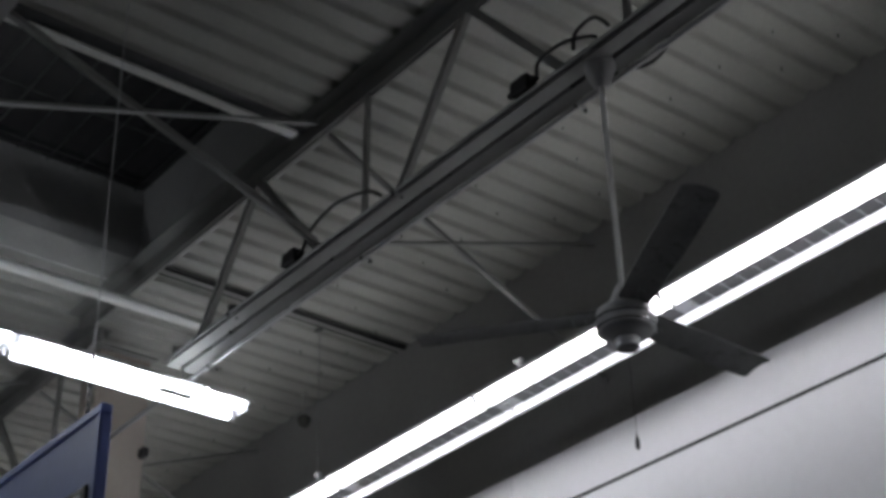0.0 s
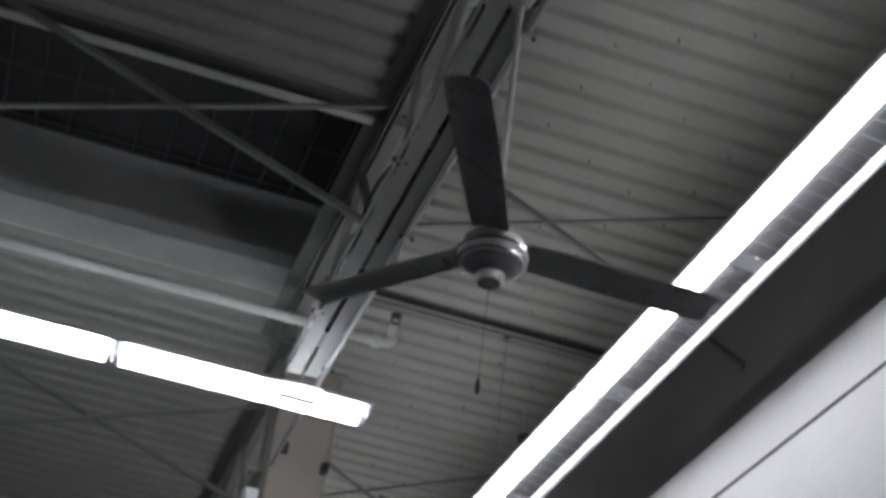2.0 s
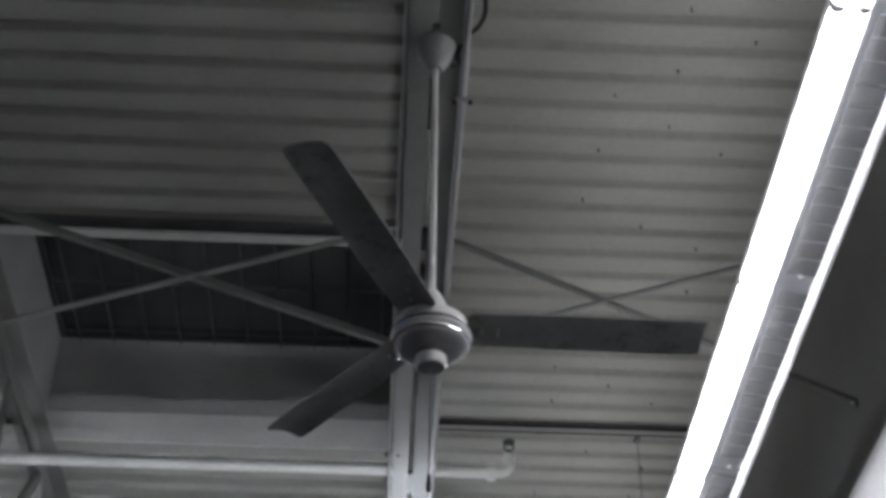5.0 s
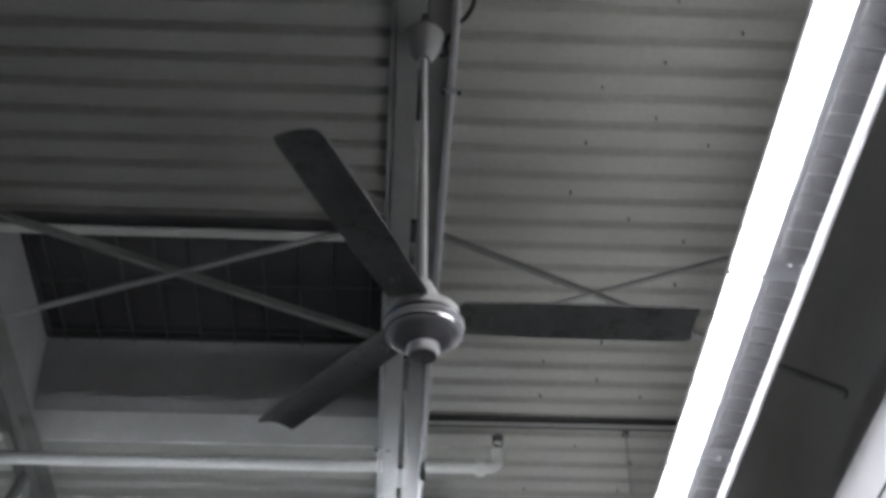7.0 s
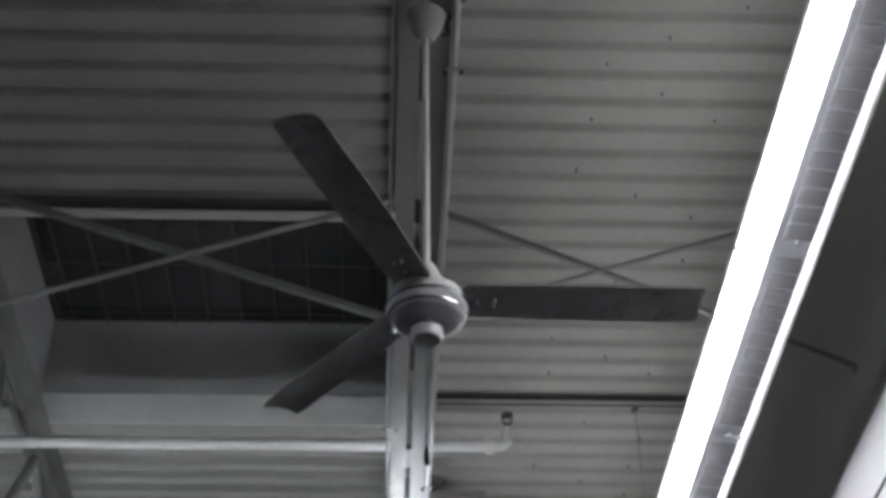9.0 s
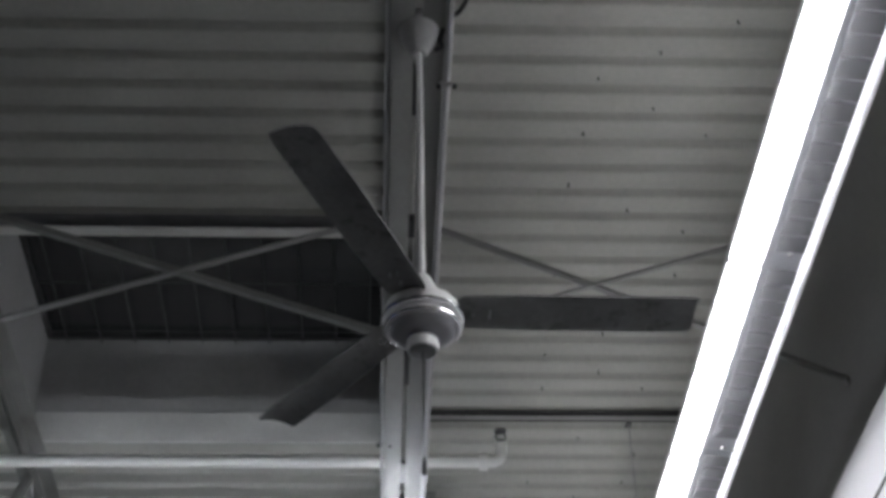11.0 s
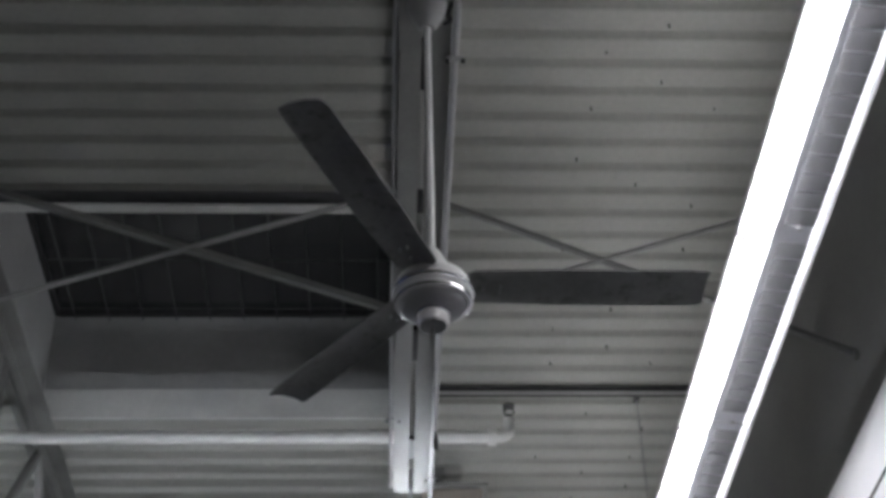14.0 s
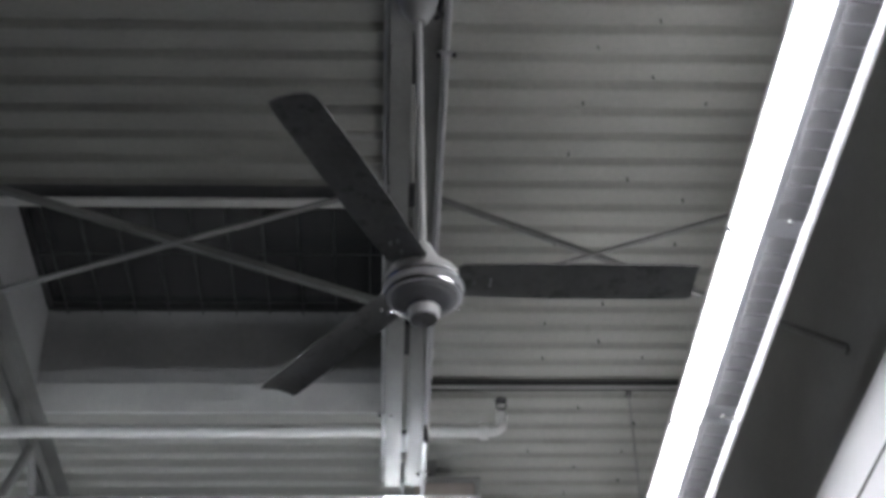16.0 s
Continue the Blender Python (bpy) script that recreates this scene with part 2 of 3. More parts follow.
def room():
    floor = new("floor", finish("floor", boxed(WEST - 0.2, EAST + 0.2, SOUTH - 0.2, NORTH + 0.2, -0.15, 0), FLOOR))
    tagged(floor, "unseen shop floor, coloured dark to cut bounced light", "floor", kind="structure")
    top = DECK_Z + 0.04
    # the shade above the lamp lip is put into this upper wall's colour
    east = new("wall_east", finish("wall_east", boxed(EAST, EAST + 0.2, SOUTH, NORTH, 4.63, top), WALL_UP))
    tagged(east, "wall with pale smooth panels below, greyed for shade above", "wall", kind="structure")
    # smooth panels, with a black joint between the courses
    y = -7.19
    while y < NORTH - 0.1:
        y1 = min(y + 2.42, NORTH)
        for z0, z1 in ((0.0, 1.90), (1.91, 4.352), (4.368, 4.63)):
            part("wall_panel", boxed(EAST - 0.004, EAST + 0.2, y + 0.002, y1 - 0.002, z0, z1, 0.002), WALL, east)
        y = y1
    part("joint_strip", boxed(EAST - 0.006, EAST + 0.18, SOUTH, NORTH, 4.352, 4.368), JOINT, east, "thin black joint between wall panels")
    part("wall_backing", boxed(EAST + 0.004, EAST + 0.19, SOUTH, NORTH, 0, 4.352), JOINT, east)
    for name, b, words in (("wall_west", (WEST - 0.2, WEST, SOUTH, NORTH), "plain dim grey wall of the shop"),
                           ("wall_north", (WEST - 0.2, EAST + 0.2, NORTH, NORTH + 0.2), "plain dim grey end wall of the shop"),
                           ("wall_south", (WEST - 0.2, EAST + 0.2, SOUTH - 0.2, SOUTH), "plain dim grey rear wall of the shop")):
        w = new(name, finish(name, boxed(*b, 0, top), FAR_WALL))
        tagged(w, words, "wall", kind="structure")


# ---- steel joists ----
TOP_LEG, BOT_LEG = 0.082, 0.066
NODE = 1.59


def joist(y0, y1, low1=None):
    j = thing("roof_joist")
    for s in (-1, 1):
        part("chord_angle", profile(angle_outline(s * TOP_LEG, -0.095, 0.007), (s * 0.008, y0, DECK_Z - 0.002), (s * 0.008, y1, DECK_Z - 0.002)), STEEL, j)
        part("chord_angle", profile(angle_outline(s * BOT_LEG, 0.085, 0.006), (s * 0.011, y0, 4.945), (s * 0.011, low1 or y1, 4.945)), STEEL, j)
    if low1:
        part("end_plate", boxed(-0.050, 0.050, low1 - 0.012, low1 - 0.004, 4.953, 5.06, 0.002), STEEL, j)
    web = []
    for k in range(-6, 8):
        d = (k - 1) * NODE
        web += [(2.275 + d, 5.69, 2.80 + d, 4.99), (2.29 + d, 5.69, 1.73 + d, 5.0), (1.40 + d, 5.69, 1.43 + d, 4.99)]
    for i, (ya, za, yb, zb) in enumerate(web):
        if y0 < min(ya, yb) and max(ya, yb) < y1 and yb < (low1 or y1):
            w = 0.013 if i % 3 == 2 else 0.019
            part("web_bar", profile([(-w, -w), (w, -w), (w, w * 0.4), (w * 0.4, w), (-w, w)], (0, ya, za), (0, yb, zb), (1, 0, 0)), STEEL, j)
    return tagged(j, "grey painted open-web steel joist under the roof deck", "roof joist", "joists under the roof")


def bridging(at, x0, z0, x1, z1, x2, z2, x3, z3, w=0.028):
    c = thing("cross_bridging", (0, at, 0))
    part("brace", profile(angle_outline(w, w, 0.005), (x0, 0.0, z0), (x1, 0.0, z1), (0, 1, 0)), BRACE, c)
    part("brace", profile(angle_outline(w, -w, 0.005), (x2, 0.012, z2), (x3, 0.012, z3), (0, 1, 0)), BRACE, c)
    return tagged(c, "pair of grey steel angle braces crossing between joists", "bridging", "cross bridging")


room()
roof_deck()
first = joist(SOUTH + 0.02, 4.12, 2.96)
long_joist = joist(SOUTH + 0.02, NORTH - 0.02)
long_joist.location = (-1.89, 0, 0)
for i in range(2, 5):
    copy_thing(long_joist, pose(-1.89 * i, 0, 0))
second = joist(4.16, NORTH - 0.02)
second.location = (0.12, 0, 0)

for y in (1.75, 4.95, 8.15):
    dx = 0.12 if y > 4.1 else 0
    bridging(y, dx + 0.03, 5.66, EAST, 4.885, dx + 0.03, 5.075, EAST, 5.66, 0.021)
    bridging(y, -1.83, 5.715, dx - 0.03, 5.06, -1.83, 5.045, dx - 0.03, 5.69)
    bridging(y, -3.69, 5.70, -1.89, 5.045, -3.69, 5.06, -1.89, 5.70)


# ---- skylight ----
def skylight():
    x0, x1, y0, y1 = HOLE
    s = thing("skylight")
    low, top = DECK_Z + 0.002, 6.42
    part("curb_board", boxed(x0 - 0.03, x0, y0, y1, low, top), CURB, s)
    part("curb_board", boxed(x1, x1 + 0.03, y0, y1, low, top), CURB, s)
    part("curb_board", boxed(x0 - 0.03, x1 + 0.03, y1, y1 + 0.03, low, top), CURB, s)
    part("curb_board", boxed(x0 - 0.03, x1 + 0.03, y0 - 0.03, y0, low, top), CURB, s)
    part("header", profile([(0, 0), (0.05, 0), (0.05, 0.012), (0.012, 0.012), (0.012, 0.055), (0, 0.055)], (x0 + 0.07, y0 - 0.035, DECK_Z - 0.055), (x1 - 0.15, y0 - 0.035, DECK_Z - 0.055)),
         PIPE, s, "pale steel angle trimming the skylight opening")
    part("trim_strip", boxed(x0, x1, y0 - 0.115, y0 - 0.035, DECK_Z - 0.012, DECK_Z - 0.003), SLOT, s, "dark closure strip beside the skylight opening")
    # two thin pale strips, lower part of the north curb
    part("foot_strip", boxed(x0 + 0.002, x1 - 0.002, y1 - 0.006, y1 - 0.001, low, 5.93), PIPE, s, "pale strip along the foot of the curb")
    part("foot_strip", boxed(x0 + 0.002, x1 - 0.002, y1 - 0.010, y1 - 0.0065, low, 5.83), PIPE, s)
    pane = part("pane", boxed(x0 - 0.03, x1 + 0.03, y0 - 0.03, y1 + 0.03, top + 0.004, top + 0.012), GLASS, s, "dark skylight pane with night outside")
    for x in (x0 + 0.012, x1 - 0.012):
        part("frame_bar", boxed(x - 0.012, x + 0.012, y0, y1, top - 0.03, top), DARK_BOX, s)
    for y in (y0 + 0.015, y1 - 0.015):
        part("frame_bar", boxed(x0 + 0.025, x1 - 0.025, y - 0.015, y + 0.015, top - 0.035, top), DARK_BOX, s)
    x = x0 + 0.11
    while x < x1 - 0.05:
        part("grille_wire", rod((x, y0, top - 0.05), (x, y1, top - 0.05), 0.0045, 6), MESH, s)
        x += 0.178
    for y in (y1 - 0.09, y1 - 0.52, y1 - 0.95, y1 - 1.38):
        part("grille_wire", rod((x0, y, top - 0.042), (x1, y, top - 0.042), 0.004, 6), MESH, s)
    tagged(s, "deep boxed skylight with a wire grille and dark pane", "skylight")
    return s


skylight()


# ---- fluorescent lamps ----
def lamp_tubes(u, gap, L, ends=0.012, mat=TUBE, thick=0.007):
    """Two rows of two tubes; ends: how far each tube stops short of its socket."""
    half = L / 2
    for x in (-gap, gap):
        for y in (0.0, half):
            a, b = y + ends, y + half - ends
            t = part("tube", rod((x, a, 0), (x, b, 0), 0.019, 16), mat, u, "lit white fluorescent tube", True)
            for c in (a - 0.009, b):
                part("cap", rod((x, c, 0), (x, c + 0.009, 0), 0.0195, 12), TUBE_END, t)
    for y in (0.0, half - thick / 2, L - thick):
        for x in (-gap, gap):
            part("socket", boxed(x - 0.014, x + 0.014, y, y + thick, -0.020, 0.033, 0.002), TUBE_END, u)


def tube_lamp():
    """One 2.44 m unit along y from the origin: two rows of tubes at the height 0, pan above, deep wing to +x."""
    u = thing("fluorescent_lamp")
    L = 2.434
    part("channel", boxed(-0.010, 0.065, 0.0, L, 0.041, 0.066, 0.005), LAMP_WHITE, u, "white enamelled lamp channel")
    part("pan", boxed(-0.015, 0.155, 0.0, L, 0.034, 0.0405), LAMP_WHITE, u)
    # added baffle: stops the right tube from lighting the deck westward
    part("light_baffle", profile([(-0.011, 0.0338), (-0.003, 0.004), (0.003, 0.004), (0.011, 0.0338)], (0, 0, 0), (0, L, 0)), LAMP_WHITE, u, "white baffle added between the tubes")
    part("reflector", profile([(0.070, 0.030), (0.192, 0.018), (0.200, 0.0), (0.204, -0.018), (0.210, -0.018), (0.206, 0.004), (0.197, 0.024), (0.070, 0.033)],
                              (0, 0.004, 0), (0, L - 0.004, 0)), REFLECTOR, u, "brushed aluminium lamp reflector")
    part("lip", rod((0.206, 0.004, -0.022), (0.206, L - 0.004, -0.022), 0.006, 10), LAMP_WHITE, u, "white rolled lip of the reflector")
    # rail and its tabs are added to keep direct light off the west deck
    part("side_rail", boxed(-0.0590, -0.0565, 0.0, L, 0.004, 0.025), LAMP_WHITE, u, "white rail added to cut light to the west")
    for y in (0.001, 1.213, L - 0.009):
        part("tab", boxed(-0.0570, -0.0145, y, y + 0.006, 0.0215, 0.0345), CONDUIT, u)
    lamp_tubes(u, 0.034, L)
    for y in (0.0, 1.22):
        part("thumb_nut", lathe([(0, -0.016), (0.008, -0.014), (0.011, -0.006), (0.011, 0.0), (0.005, 0.002), (0.005, 0.006), (0, 0.006)], 14, (0.149, y - 0.014, 0.030)), CONDUIT, u, smooth=True)
    # solid plates, coloured dark for the shade inside the reflector openings
    slot = finish("slot", profile([(0.096, 0.0252), (0.189, 0.0162), (0.189, 0.0202), (0.096, 0.0300)], (0, 0, 0), (0, 0.080, 0)), SLOT)
    y = 0.05
    while y < L - 0.10:
        if abs(y + 0.039 - 1.232) > 0.075:
            r = new("slot", slot)
            r.parent, r.location = u, (0, y, 0)
        y += 0.0889
    return tagged(u, "lit twin-tube fluorescent lamp with an aluminium side reflector", "fluorescent lamp", "lamps along the wall")


def row_lamp():
    """One 2.44 m unit along y from the origin, with a wide flat hood over both rows of tubes."""
    u = thing("fluorescent_lamp")
    L = 2.434
    part("channel", boxed(-0.04, 0.04, 0.0, L, 0.036, 0.062, 0.004), LAMP_WHITE, u, "white enamelled lamp channel")
    # hood cut away under the joists: gaps added so tube light reaches the chord
    for a, b in ((0.0, 0.25), (0.43, 2.14), (2.32, L)):
        part("hood", profile([(-0.114, 0.006), (-0.110, 0.005), (-0.091, 0.030), (0.072, 0.030), (0.080, 0.026), (0.084, 0.028), (0.074, 0.036), (-0.094, 0.036)],
                             (0, a, 0), (0, b, 0)), LAMP_WHITE, u, "white enamelled lamp hood")
    lamp_tubes(u, 0.072, L, 0.034, ROW_TUBE, 0.016)
    for y in (0.0, L - 0.004):
        part("end_plate", boxed(-0.050, 0.050, y, y + 0.004, -0.006, 0.036), CONDUIT, u, "grey metal end plate")
    for y in (0.34, 2.23):
        part("stem", rod((0, y, 0.06), (0, y, 0.150), 0.006, 8), CONDUIT, u)
    return tagged(u, "lit twin-tube fluorescent lamp under a flat white hood", "fluorescent lamp", "lamp rows below the joists")


strip = tube_lamp()
strip.location = (1.08, -0.46, 4.69)
for k in (-3, -2, -1, 1, 2, 3, 4):
    copy_thing(strip, pose(1.08, -0.46 + 2.44 * k, 4.69))
row = row_lamp()
row.matrix_basis = pose(0.34, 2.925, 4.797, 0, 0, 90)
for k in (1, 2, 3):
    copy_thing(row, pose(0.34 - 2.44 * k, 2.925, 4.797, 0, 0, 90))

def hanger(x, y, z0, z1):
    h = thing("lamp_hanger", (x, y, 0))
    part("rod", rod((0, 0, z0), (0, 0, z1), 0.0032, 8), CONDUIT, h)
    part("clip", boxed(-0.03, 0.03, -0.02, 0.02, z0 - 0.006, z0 + 0.012, 0.003), CONDUIT, h)
    part("bracket", boxed(-0.015, 0.015, -0.03, 0.03, z1 - 0.012, z1 - 0.002), DARK_BOX, h)
    return tagged(h, "thin steel rod hanging a fluorescent lamp from the deck", "lamp hanger", "lamp hangers")


for y in (3.46, 5.90, 8.34):
    hanger(1.155, y, 4.762, DECK_Z)
for y in (1.72, 3.36):
    b = thing("hanger_clip", (1.10, y, 4.768))
    part("plate", boxed(-0.012, 0.012, -0.012, 0.012, -0.012, 0.045, 0.003), LAMP_WHITE, b)
    part("tab", boxed(-0.012, 0.012, -0.012, 0.034, 0.036, 0.045, 0.002), LAMP_WHITE, b)
    tagged(b, "small white clip on top of a fluorescent lamp", "lamp clip", "lamp clips")


# ---- ceiling fan ----
def fan():
    f = thing("ceiling_fan", (0, 0, 0))
    part("canopy", lathe([(0, 4.985), (0.058, 4.985), (0.064, 4.972), (0.062, 4.950), (0.050, 4.905), (0.033, 4.868), (0.020, 4.850), (0.0, 4.850)], 32), CANOPY, f, "bell-shaped ceiling canopy, greyed for shade", True)
    part("hook", rod((0, 0, 4.98), (0, 0, 5.03), 0.012, 10), DARK_BOX, f)
    part("downrod", rod((0, 0, 4.02), (0, 0, 4.87), 0.0098, 16), FAN_WHITE, f, "long white downrod", True)
    part("cone", lathe([(0.0, 4.046), (0.014, 4.046), (0.022, 4.037), (0.034, 4.012), (0.045, 3.986), (0.051, 3.966), (0.055, 3.957), (0.080, 3.949), (0.092, 3.941), (0.095, 3.933), (0.095, 3.918), (0.0, 3.918)], 44), FAN_WHITE, f, "white cone above the motor", True)
    motor = part("motor", lathe([(0.0, 3.920), (0.092, 3.919), (0.099, 3.914), (0.1015, 3.906), (0.1015, 3.896), (0.098, 3.890), (0.094, 3.888), (0.094, 3.884), (0.0965, 3.881), (0.0965, 3.874),
                                 (0.092, 3.869), (0.087, 3.867), (0.085, 3.870), (0.0, 3.870)], 64), FAN_SHELL, f, "round pale enamelled motor housing", True)
    part("ring", lathe([(0.1000, 3.910), (0.1040, 3.907), (0.1045, 3.901), (0.1005, 3.897), (0.1000, 3.910)], 64), CHROME, motor, "bright ring round the motor", True)
    part("ring", lathe([(0.0955, 3.881), (0.0985, 3.879), (0.0985, 3.874), (0.0945, 3.871), (0.0955, 3.881)], 64), CHROME, motor, "", True)
    part("dish", lathe([(0.0845, 3.872), (0.082, 3.864), (0.072, 3.855), (0.050, 3.850), (0.0, 3.849)], 64), FAN_METAL, motor, "dull grey dished underside of the motor", True)
    cap = part("cap", lathe([(0.0, 3.850), (0.0385, 3.850), (0.0405, 3.846), (0.0405, 3.815), (0.038, 3.809), (0.034, 3.8085), (0.0, 3.8085)], 40), FAN_SHELL, motor, "short round cap under the motor", True)
    part("band", lathe([(0.0400, 3.848), (0.0418, 3.846), (0.0418, 3.838), (0.0400, 3.836)], 40), CHROME, cap, "", True)
    part("cover", lathe([(0.0, 3.8080), (0.034, 3.8080), (0.033, 3.806), (0.0, 3.807)], 40), BLADE, cap, "dark cover plate")
    chain = part("pull_chain", rod((0, 0.0, 3.50), (0, 0, 3.81), 0.0008, 6), DARK_BOX, f)
    part("bob", lathe([(0, 3.455), (0.006, 3.46), (0.007, 3.48), (0.003, 3.505), (0, 3.505)], 10), BLACK, chain, "small black pull bob", True)
    for a in (4, 124, 244):
        m = Matrix.Rotation(radians(a), 4, "Z")
        bm = bmesh.new()
        stations = ((0.088, 0.044, 0.046), (0.102, 0.054, 0.056), (0.18, 0.056, 0.058), (0.30, 0.060, 0.063), (0.50, 0.060, 0.064), (0.66, 0.060, 0.063), (0.700, 0.058, 0.060), (0.711, 0.053, 0.052))
        rows = []
        for r, w0, w1 in stations:
            row = []
            for q in range(9):
                u = q / 8
                yy = -w0 + (w0 + w1) * u
                camber = 0.010 * (1 - (2 * u - 1) ** 2)
                zz = 3.936 - yy * math.tan(radians(9)) + camber + 0.045 * (r - 0.10)
                row.append((r, yy, zz))
            rows.append(row)
        tops = [[bm.verts.new(m @ Vector((x, y, z + 0.0018))) for x, y, z in row] for row in rows]
        bots = [[bm.verts.new(m @ Vector((x, y, z - 0.0018))) for x, y, z in row] for row in rows]
        for i in range(len(rows) - 1):
            for q in range(8):
                bm.faces.new((tops[i][q], tops[i][q + 1], tops[i + 1][q + 1], tops[i + 1][q]))
                bm.faces.new((bots[i][q], bots[i + 1][q], bots[i + 1][q + 1], bots[i][q + 1]))
            for q in (0, 8):
                bm.faces.new((tops[i][q], tops[i + 1][q], bots[i + 1][q], bots[i][q]))
        for i in (0, len(rows) - 1):
            for q in range(8):
                bm.faces.new((tops[i][q], bots[i][q], bots[i][q + 1], tops[i][q + 1]))
        blade = part("blade", bm, BLADE, f, "dusty dark grey metal fan blade", True)
        bm = profile([(-0.022, -0.003), (0.022, -0.003), (0.022, 0.003), (-0.022, 0.003)], m @ Vector((0.060, 0, 3.955)), m @ Vector((0.185, 0, 3.956)))
        bracket = part("blade_iron", bm, BLADE, blade, "dark metal blade bracket")
        for x, y in ((0.130, 0.0), (0.172, 0.010), (0.172, -0.010)):
            p = m @ Vector((x, y, 3.932))
            bm2 = rod(p - Vector((0, 0, 0.007)), p + Vector((0, 0, 0.004)), 0.004, 8)
            part("screw", bm2, FAN_METAL, blade)
    return tagged(f, "white and grey three-blade ceiling fan on a long downrod", "ceiling fan")


fan()


# ---- wiring on the joist ----
def conduit(name, points, r, mat, label, clamps=()):
    c = thing(name)
    part("pipe", bent(points, r, 10), mat, c, smooth=True)
    for x, y, z in clamps:
        k = part("clamp", boxed(x - 0.026, x + 0.026, y - 0.010, y + 0.010, z - r - 0.004, z - r + 0.004, 0.002), CONDUIT, c)
        for s in (-1, 1):
            part("screw", rod((x + s * 0.024, y, z - r - 0.012), (x + s * 0.024, y, z - r), 0.007, 8), BLACK, k)
    return tagged(c, label, "conduit", "conduits on the joist")


conduit("conduit", [(0.090, SOUTH + 0.05, 4.936), (0.090, -2.0, 4.936), (0.090, 0.4, 4.936), (0.090, 2.0, 4.936), (0.090, 4.05, 4.936)], 0.012, CONDUIT,
        "grey metal conduit along a steel joist", [(0.090, y, 4.936) for y in (-2.4, -1.1, 0.20, 1.55, 2.80)])
conduit("conduit", [(-0.090, SOUTH + 0.05, 4.962), (-0.090, -0.2, 4.961), (-0.091, 0.5, 4.960), (-0.090, 1.9, 4.961), (-0.090, 2.94, 4.961)], 0.0075, CONDUIT,
        "thin grey metal conduit strapped beside a joist chord", [(-0.080, y, 4.961) for y in (-1.6, -0.5, 1.1, 2.35)])
conduit("conduit", [(-0.040, SOUTH + 0.05, 5.012), (-0.040, 0.4, 5.010), (-0.040, 1.7, 5.011), (-0.040, 2.93, 5.010)], 0.010, DARK_BOX,
        "dark cable lying on a joist chord")


def junction_box(y, label):
    b = thing("junction_box", (-0.050, y, 5.012))
    part("body", boxed(-0.028, 0.028, -0.050, 0.050, 0.0, 0.062, 0.008), DARK_BOX, b)
    part("cover", boxed(-0.025, 0.025, -0.046, 0.046, 0.062, 0.067, 0.002), DARK_BOX, b)
    for s in (-1, 1):
        part("connector", rod((0, s * 0.048, 0.034), (0, s * 0.078, 0.034), 0.013, 10), BLACK, b)
    return tagged(b, label, "junction box", "junction boxes on the joist")


junction_box(0.352, "dark metal junction box on a joist beside the fan")
junction_box(1.908, "dark metal junction box on a joist chord")
for pts, words in (([(-0.050, 0.275, 5.046), (-0.066, 0.24, 5.092), (-0.060, 0.12, 5.100), (-0.050, 0.00, 5.060), (-0.045, -0.04, 5.035)], "black flexible cable looping to the fan canopy"),
                   ([(-0.055, 0.07, 5.04), (-0.066, 0.04, 5.095), (-0.060, -0.05, 5.110), (-0.050, -0.11, 5.04)], "black flexible cable looped over the joist chord"),
                   ([(-0.050, 1.832, 5.046), (-0.062, 1.74, 5.115), (-0.060, 1.56, 5.150), (-0.050, 1.36, 5.110), (-0.050, 1.25, 5.035)], "black flexible cable arching over the joist chord"),
                   ([(0.085, -0.05, 4.950), (0.118, -0.085, 4.945), (0.137, -0.145, 4.950), (0.125, -0.22, 4.965), (0.085, -0.27, 4.985)], "black cable loop hanging beside the conduit"),
                   ([(0.055, 0.075, 4.947), (0.070, 0.050, 4.935), (0.064, 0.022, 4.936), (0.074, -0.015, 4.947)], "short black cable at the fan canopy")):
    c = new("flexible_cable", finish("flexible_cable", bent(pts, 0.0075, 8), BLACK, True))
    tagged(c, words, "cable", "cables on the joist")

# dark spacer plates in the slot of the lower chord
for y, y1 in ((0.15, 0.36), (0.867, 0.974), (1.68, 1.894), (2.50, 2.66)):
    s = new("chord_spacer", finish("chord_spacer", boxed(-0.0105, 0.0105, y, y1, 4.947, 4.965), BLACK))
    tagged(s, "dark spacer plate in the slot of a joist chord", "spacer", "chord spacers")


